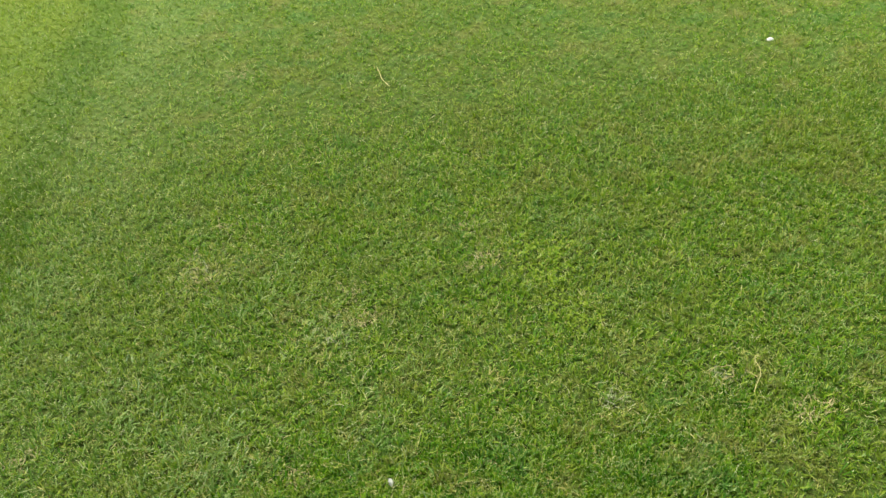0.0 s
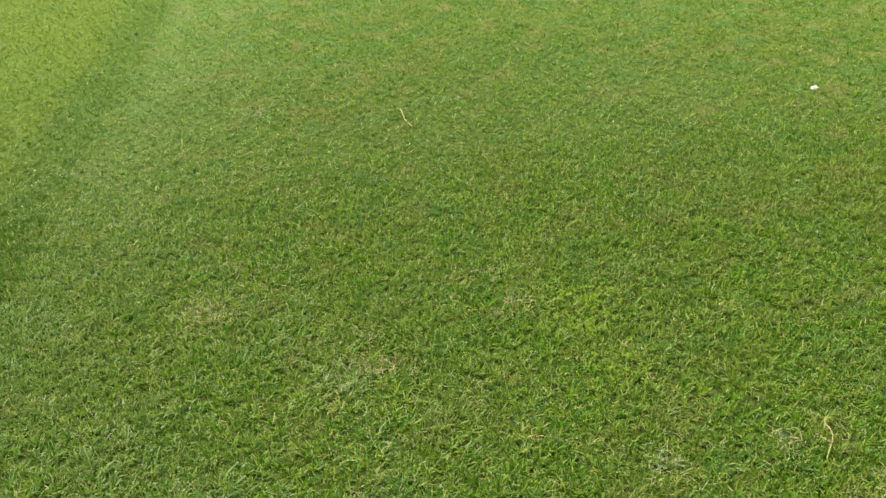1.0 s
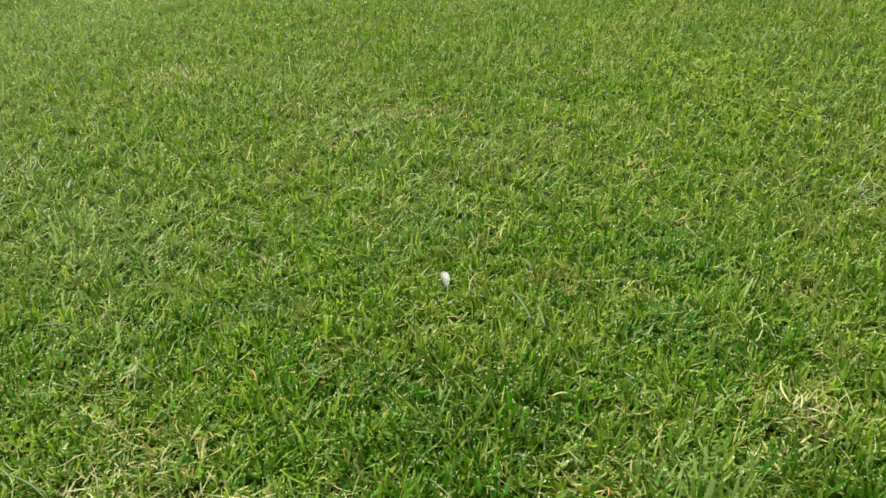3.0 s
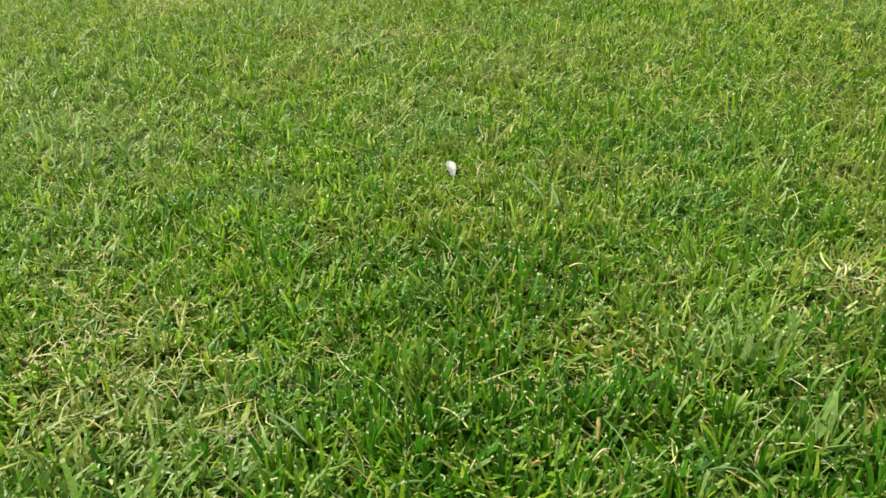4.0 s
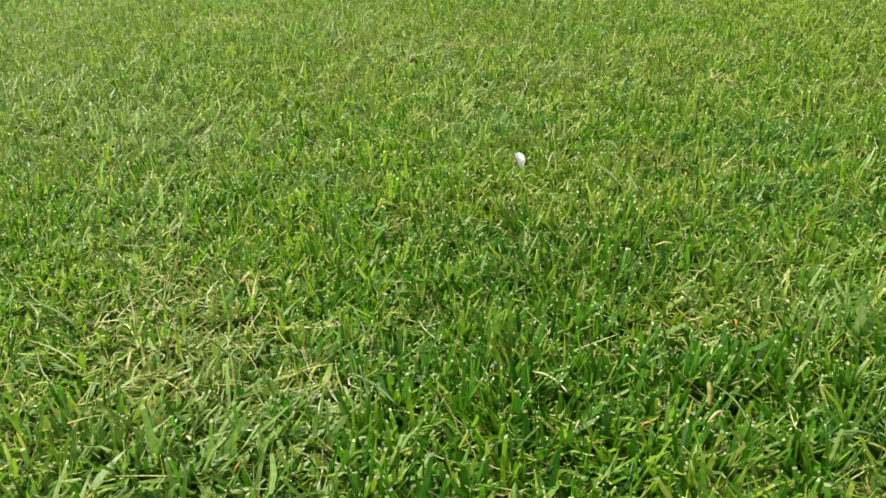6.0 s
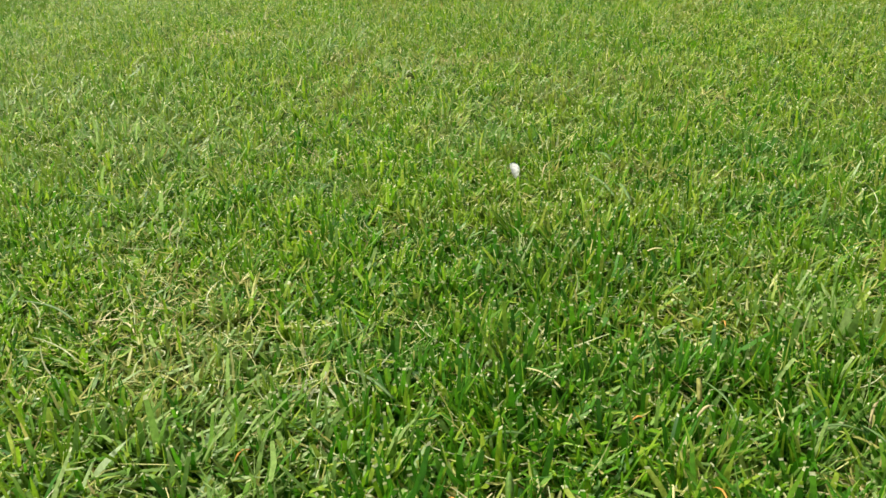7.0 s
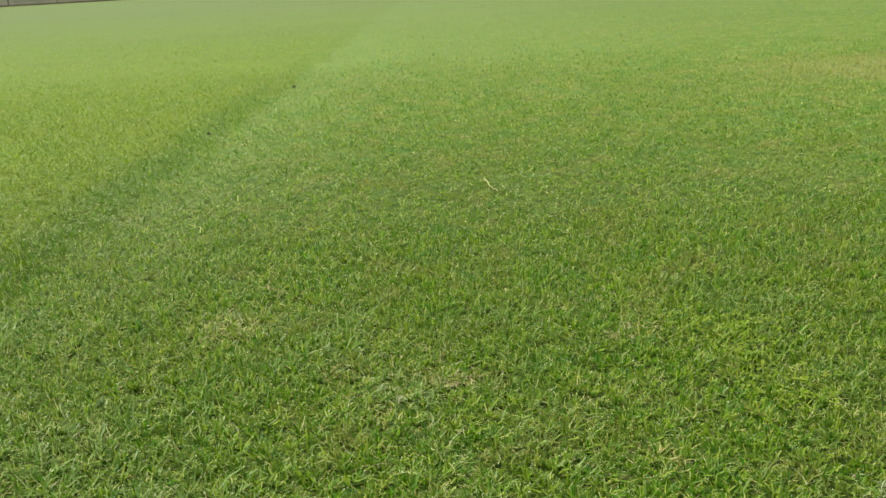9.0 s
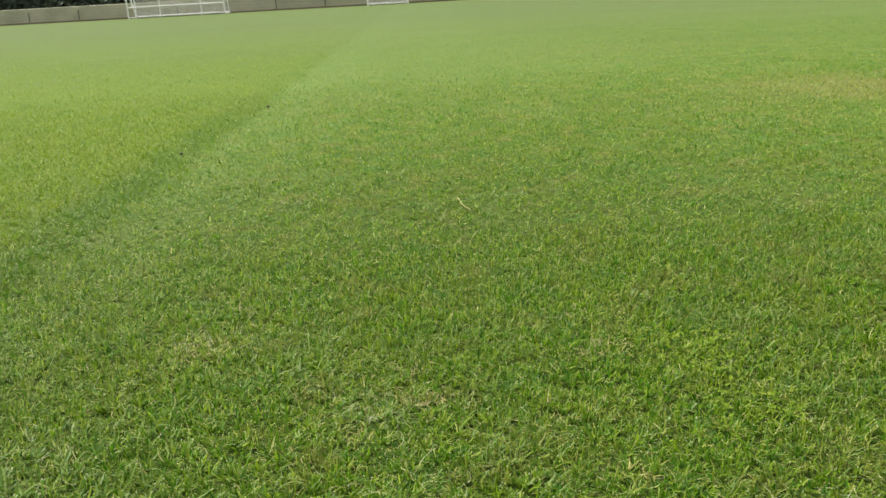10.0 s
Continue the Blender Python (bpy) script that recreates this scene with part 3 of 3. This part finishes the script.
def strip(path, width, ends=0.3, cup=0.25):
    """A flat narrow blade or straw along a path, cupped across, with thickness."""
    bm = bmesh.new()
    pts = [Vector(p) for p in path]
    rows_ = []
    n = len(pts)
    for i, p in enumerate(pts):
        d = (pts[min(i + 1, n - 1)] - pts[max(i - 1, 0)]).normalized()
        s = d.cross(Vector((0, 0, 1)))
        s = s.normalized() if s.length > 1e-4 else Vector((1, 0, 0))
        q = i / (n - 1)
        w = 0.5 * width * (ends + (1 - ends) * math.sin(math.pi * (0.12 + 0.8 * q)))
        up = s.cross(d).normalized()
        rows_.append([bm.verts.new(p - s * w), bm.verts.new(p - up * w * cup), bm.verts.new(p + s * w), bm.verts.new(p + up * width * 0.12)])
    for a, b in zip(rows_, rows_[1:]):
        for k in range(4):
            bm.faces.new((a[k], a[(k + 1) % 4], b[(k + 1) % 4], b[k]))
    bm.faces.new(rows_[0][::-1])
    bm.faces.new(rows_[-1])
    for f in bm.faces:
        f.smooth = True
    return bm


def arc(x0, y0, x1, y1, z0, z1, rise, bow, n=9):
    a, b = Vector((x0, y0, z0)), Vector((x1, y1, z1))
    side = Vector((-(b - a).y, (b - a).x, 0))
    return [a.lerp(b, i / (n - 1)) + (Vector((0, 0, rise)) + side * bow) * math.sin(math.pi * i / (n - 1)) for i in range(n)]


def litter(name, label, category, group, mat, width, path, ends=0.3):
    return tagged(link(name, strip(path, width, ends), mat), label, category, group)


for x0, y0, x1, y1, w, bow in ((-0.045, 0.523, -0.022, 0.499, 0.0018, 0.10), (0.145, 0.471, 0.178, 0.464, 0.0013, 0.06), (0.151, 0.430, 0.174, 0.426, 0.0013, -0.05),
                               (0.012, 0.528, 0.020, 0.514, 0.0020, 0.0), (0.256, 0.651, 0.260, 0.682, 0.0020, 0.1), (0.262, 0.644, 0.268, 0.669, 0.0020, -0.1),
                               (0.092, 0.394, 0.108, 0.375, 0.0014, 0.03), (0.096, 0.386, 0.110, 0.392, 0.0016, 0.05), (-0.226, 0.423, -0.214, 0.372, 0.0008, 0.08), (0.064, 0.681, 0.079, 0.683, 0.0022, 0.05)):
    litter("straw", "pale yellow dry straw lying on the lawn", "straw", "loose straws", STRAW, w, arc(x0, y0, x1, y1, 0.007, 0.006, 0.002, bow), 0.6)
for x0, y0, x1, y1, w in ((-0.020, 0.479, -0.025, 0.457, 0.0024), (0.034, 0.519, 0.028, 0.505, 0.003), (0.133, 0.458, 0.144, 0.471, 0.003), (-0.352, 0.817, -0.350, 0.856, 0.0022),
                          (-0.319, 0.737, -0.317, 0.769, 0.0024), (0.002, 0.858, 0.013, 0.887, 0.003)):
    litter("dead_grass", "tan withered grass blade lying on the lawn", "dead grass", "withered blades", TAN, w * 0.55, arc(x0, y0, x1, y1, 0.002, 0.012, 0.004, 0.08))
for x0, y0, x1, y1, w in ((0.040, 0.416, 0.042, 0.398, 0.0020), (0.127, 0.420, 0.130, 0.408, 0.0020), (0.010, 0.467, 0.017, 0.467, 0.0024), (-0.209, 0.754, -0.197, 0.726, 0.0022),
                          (0.095, 0.389, 0.109, 0.387, 0.0024), (0.089, 0.574, 0.088, 0.561, 0.002),
                          (-0.198, 0.445, -0.190, 0.450, 0.0024), (-0.001, 0.400, 0.006, 0.395, 0.0030), (-0.087, 0.414, -0.082, 0.399, 0.0022), (-0.056, 0.403, -0.050, 0.404, 0.0026)):
    litter("leaf_scrap", "small rust-orange scrap of dead leaf in the grass", "leaf litter", "rusty leaf scraps", RUST, w * 0.75, arc(x0, y0, x1, y1, 0.003, 0.008, 0.003, 0.05))
for x0, y0, x1, y1, w, bow in ((0.043, 0.858, 0.061, 0.797, 0.0050, 0.05), (0.069, 0.823, 0.072, 0.785, 0.0055, 0.0), (-0.444, 0.846, -0.402, 0.843, 0.0040, 0.06), (-0.145, 0.522, -0.117, 0.494, 0.0042, 0.05),
                               (-0.153, 0.602, -0.141, 0.569, 0.0026, 0.0), (0.104, 0.451, 0.128, 0.451, 0.0034, 0.1), (0.126, 0.451, 0.135, 0.423, 0.0030, 0.08), (0.058, 0.496, 0.066, 0.458, 0.0022, 0.12),
                               (0.116, 0.398, 0.129, 0.386, 0.0042, 0.05), (-0.206, 0.540, -0.207, 0.568, 0.0040, -0.1),
                               (-0.064, 0.364, -0.036, 0.372, 0.0034, 0.08), (-0.068, 0.450, -0.047, 0.459, 0.0040, 0.08), (-0.391, 0.628, -0.339, 0.597, 0.0036, 0.12), (-0.228, 0.859, -0.192, 0.848, 0.0034, 0.1)):
    litter("grass_blade", "long coarse grey-green grass blade lying across the lawn", "grass blade", "coarse blades", COARSE, w * 0.7, arc(x0, y0, x1, y1, 0.010, 0.006, 0.002, bow * 0.6))

litter("dead_leaf", "small curled tan dead leaf on the lawn", "leaf", "", TAN, 0.0020, arc(0.044, 0.464, 0.057, 0.472, 0.008, 0.010, 0.004, 0.0), 0.2)
litter("plantain_leaf", "small oval pale green weed leaf in the lawn", "leaf", "", PALE, 0.0042, arc(-0.058, 0.402, -0.057, 0.416, 0.006, 0.016, 0.002, 0.0), 0.15)
litter("cut_blade", "short whitish cut blade tip standing in the grass", "grass blade", "", DRY, 0.003, arc(0.054, 0.497, 0.051, 0.482, 0.012, 0.006, 0.003, 0.0), 0.6)


def stalk(label, centre, pts, r, twig=None, mat=STRAW):
    s = tagged(new("dry_stalk"), label, "stalk", "curled dry stalks")
    s.matrix_world = pose(centre[0], centre[1], GROUND)
    fine = []
    for (ax, ay), (bx, by) in zip(pts, pts[1:]):
        for i in range(4):
            q = i / 4
            fine.append((ax + (bx - ax) * q - centre[0], ay + (by - ay) * q - centre[1], 0.024 + 0.004 * math.sin(len(fine) * 0.8)))
    fine.append((pts[-1][0] - centre[0], pts[-1][1] - centre[1], 0.02))
    link("stem", tube(fine, r, 6), mat, s)
    if twig:
        link("side_shoot", tube([(x - centre[0], y - centre[1], 0.024) for x, y in twig], [r * 0.9, r * 0.5], 6), STRAW, s)


stalk("pale curled dry grass stalk with a side shoot", (0.837, 1.035), [(0.866, 1.081), (0.856, 1.088), (0.848, 1.068), (0.850, 1.041), (0.840, 1.022), (0.811, 0.985)], 0.0008, [(0.835, 1.022), (0.819, 1.048)])
stalk("thin pale curved dry stalk lying on the lawn", (0.088, 2.786), [(0.070, 2.874), (0.080, 2.786), (0.104, 2.722)], 0.0013)
stalk("pale forked dry twig lying in short grass", (0.012, 0.380), [(0.018, 0.406), (0.015, 0.391), (0.012, 0.380), (0.010, 0.368), (0.007, 0.355)], 0.0006, [(0.010, 0.369), (0.000, 0.362)])
stalk("looped tan dry stalk over a small worn spot", (0.766, 1.048), [(0.738, 1.061), (0.762, 1.074), (0.782, 1.072), (0.791, 1.057), (0.784, 1.034), (0.756, 1.032)], 0.0008, None, TAN)


def petal():
    """A white petal curled like a spoon, with a narrow claw."""
    bm = bmesh.new()
    rows_ = []
    n, k = 10, 7
    for i in range(n):
        q = i / (n - 1)
        w = 0.0060 * (0.16 + 0.84 * max(0.0, math.sin(math.pi * min(1, 0.08 + 0.92 * q) ** 1.2)) ** 0.7)
        row = []
        for j in range(k):
            s = j / (k - 1) * 2 - 1
            row.append(bm.verts.new((s * w * 0.85, 0.018 * q, 0.004 * math.sin(q * 2.6) + 0.0022 * s * s)))
        rows_.append(row)
    for a, b in zip(rows_, rows_[1:]):
        for j in range(k - 1):
            bm.faces.new((a[j], a[j + 1], b[j + 1], b[j])).smooth = True
    bmesh.ops.solidify(bm, geom=bm.faces[:], thickness=0.0005)
    return bm


tagged(link("petal", petal(), WHITE), "single fallen white petal lying on the grass tips", "petal").matrix_world = pose(-0.021, 0.893, -0.006, 28, 8, 18)


def scrap():
    """A crumpled scrap of white paper."""
    bm = bmesh.new()
    bmesh.ops.create_grid(bm, x_segments=7, y_segments=4, size=0.5)
    for v in bm.verts:
        x, y = v.co.x, v.co.y
        v.co = Vector((x * 0.024 * (1 - 0.25 * y), y * 0.011, 0.006 * math.sin(5 * x + 2 * y) + 0.004 * noise.noise(Vector((x * 6, y * 6, 2)))))
    for f in bm.faces:
        f.smooth = True
    bmesh.ops.solidify(bm, geom=bm.faces[:], thickness=0.0006)
    return bm


tagged(link("paper_scrap", scrap(), WHITE), "small crumpled scrap of white paper on the lawn", "litter").matrix_world = pose(1.574, 2.67, 0.012, 38, 4, -10)
tagged(link("leaf_fragment", strip(arc(0.062, 0.916, 0.073, 0.892, 0.010, 0.008, 0.003, 0.05), 0.006), PALE), "small whitish green leaf fragment beside a petal", "leaf")


def clover_patch():
    """Small three-part clover leaves on short stems, all over the yellow-green patch."""
    vs, fs = [], []
    for cx, cy, r in CLOVER_AT:
        for _ in range(int(4200 * r * r + 20)):
            x, y = rng.normal(cx, r * 0.55), rng.normal(cy, r * 0.55)
            z, a0, s = rng.uniform(0.000, 0.009), rng.uniform(0, 6.28), rng.uniform(0.004, 0.009)
            for t in range(3):
                a = a0 + t * 2.094 + rng.normal(0, 0.15)
                k = len(vs)
                tilt = rng.normal(0.15, 0.3)
                for dr, da in ((0, 0), (0.7, 0.55), (1.2, 0.28), (1.1, 0), (1.2, -0.28), (0.7, -0.55)):
                    vs.append((x + s * dr * math.cos(a + da), y + s * dr * math.sin(a + da), z + s * dr * tilt - (0.0006 if da == 0 and dr else 0)))
                fs.extend([(k, k + 1, k + 2, k + 3), (k, k + 3, k + 4, k + 5)])
    tagged(new("clover", mesh_of("clover", vs, fs, YELLOW)), "patch of small yellow-green clover leaves in the lawn", "clover", kind="stuff")


clover_patch()


def clod(x, y, size):
    """A crumb of dark soil."""
    bm = bmesh.new()
    bmesh.ops.create_icosphere(bm, subdivisions=2, radius=size)
    for v in bm.verts:
        v.co *= 1 + 0.35 * noise.noise(v.co * (1.5 / size) + Vector((x, y, 0)))
        v.co.z *= 0.6
    tagged(link("soil_clod", bm, SOIL), "small dark crumb of soil lying on the mown turf", "soil", "soil crumbs").matrix_world = pose(x, y, 0.004)


SOIL = plain("dark_soil", (0.03, 0.022, 0.014), (0.07, 0.05, 0.03), 90.0, 0.95)
for at in ((-1.045, 5.85, 0.013), (-1.18, 4.15, 0.009)):
    clod(*at)
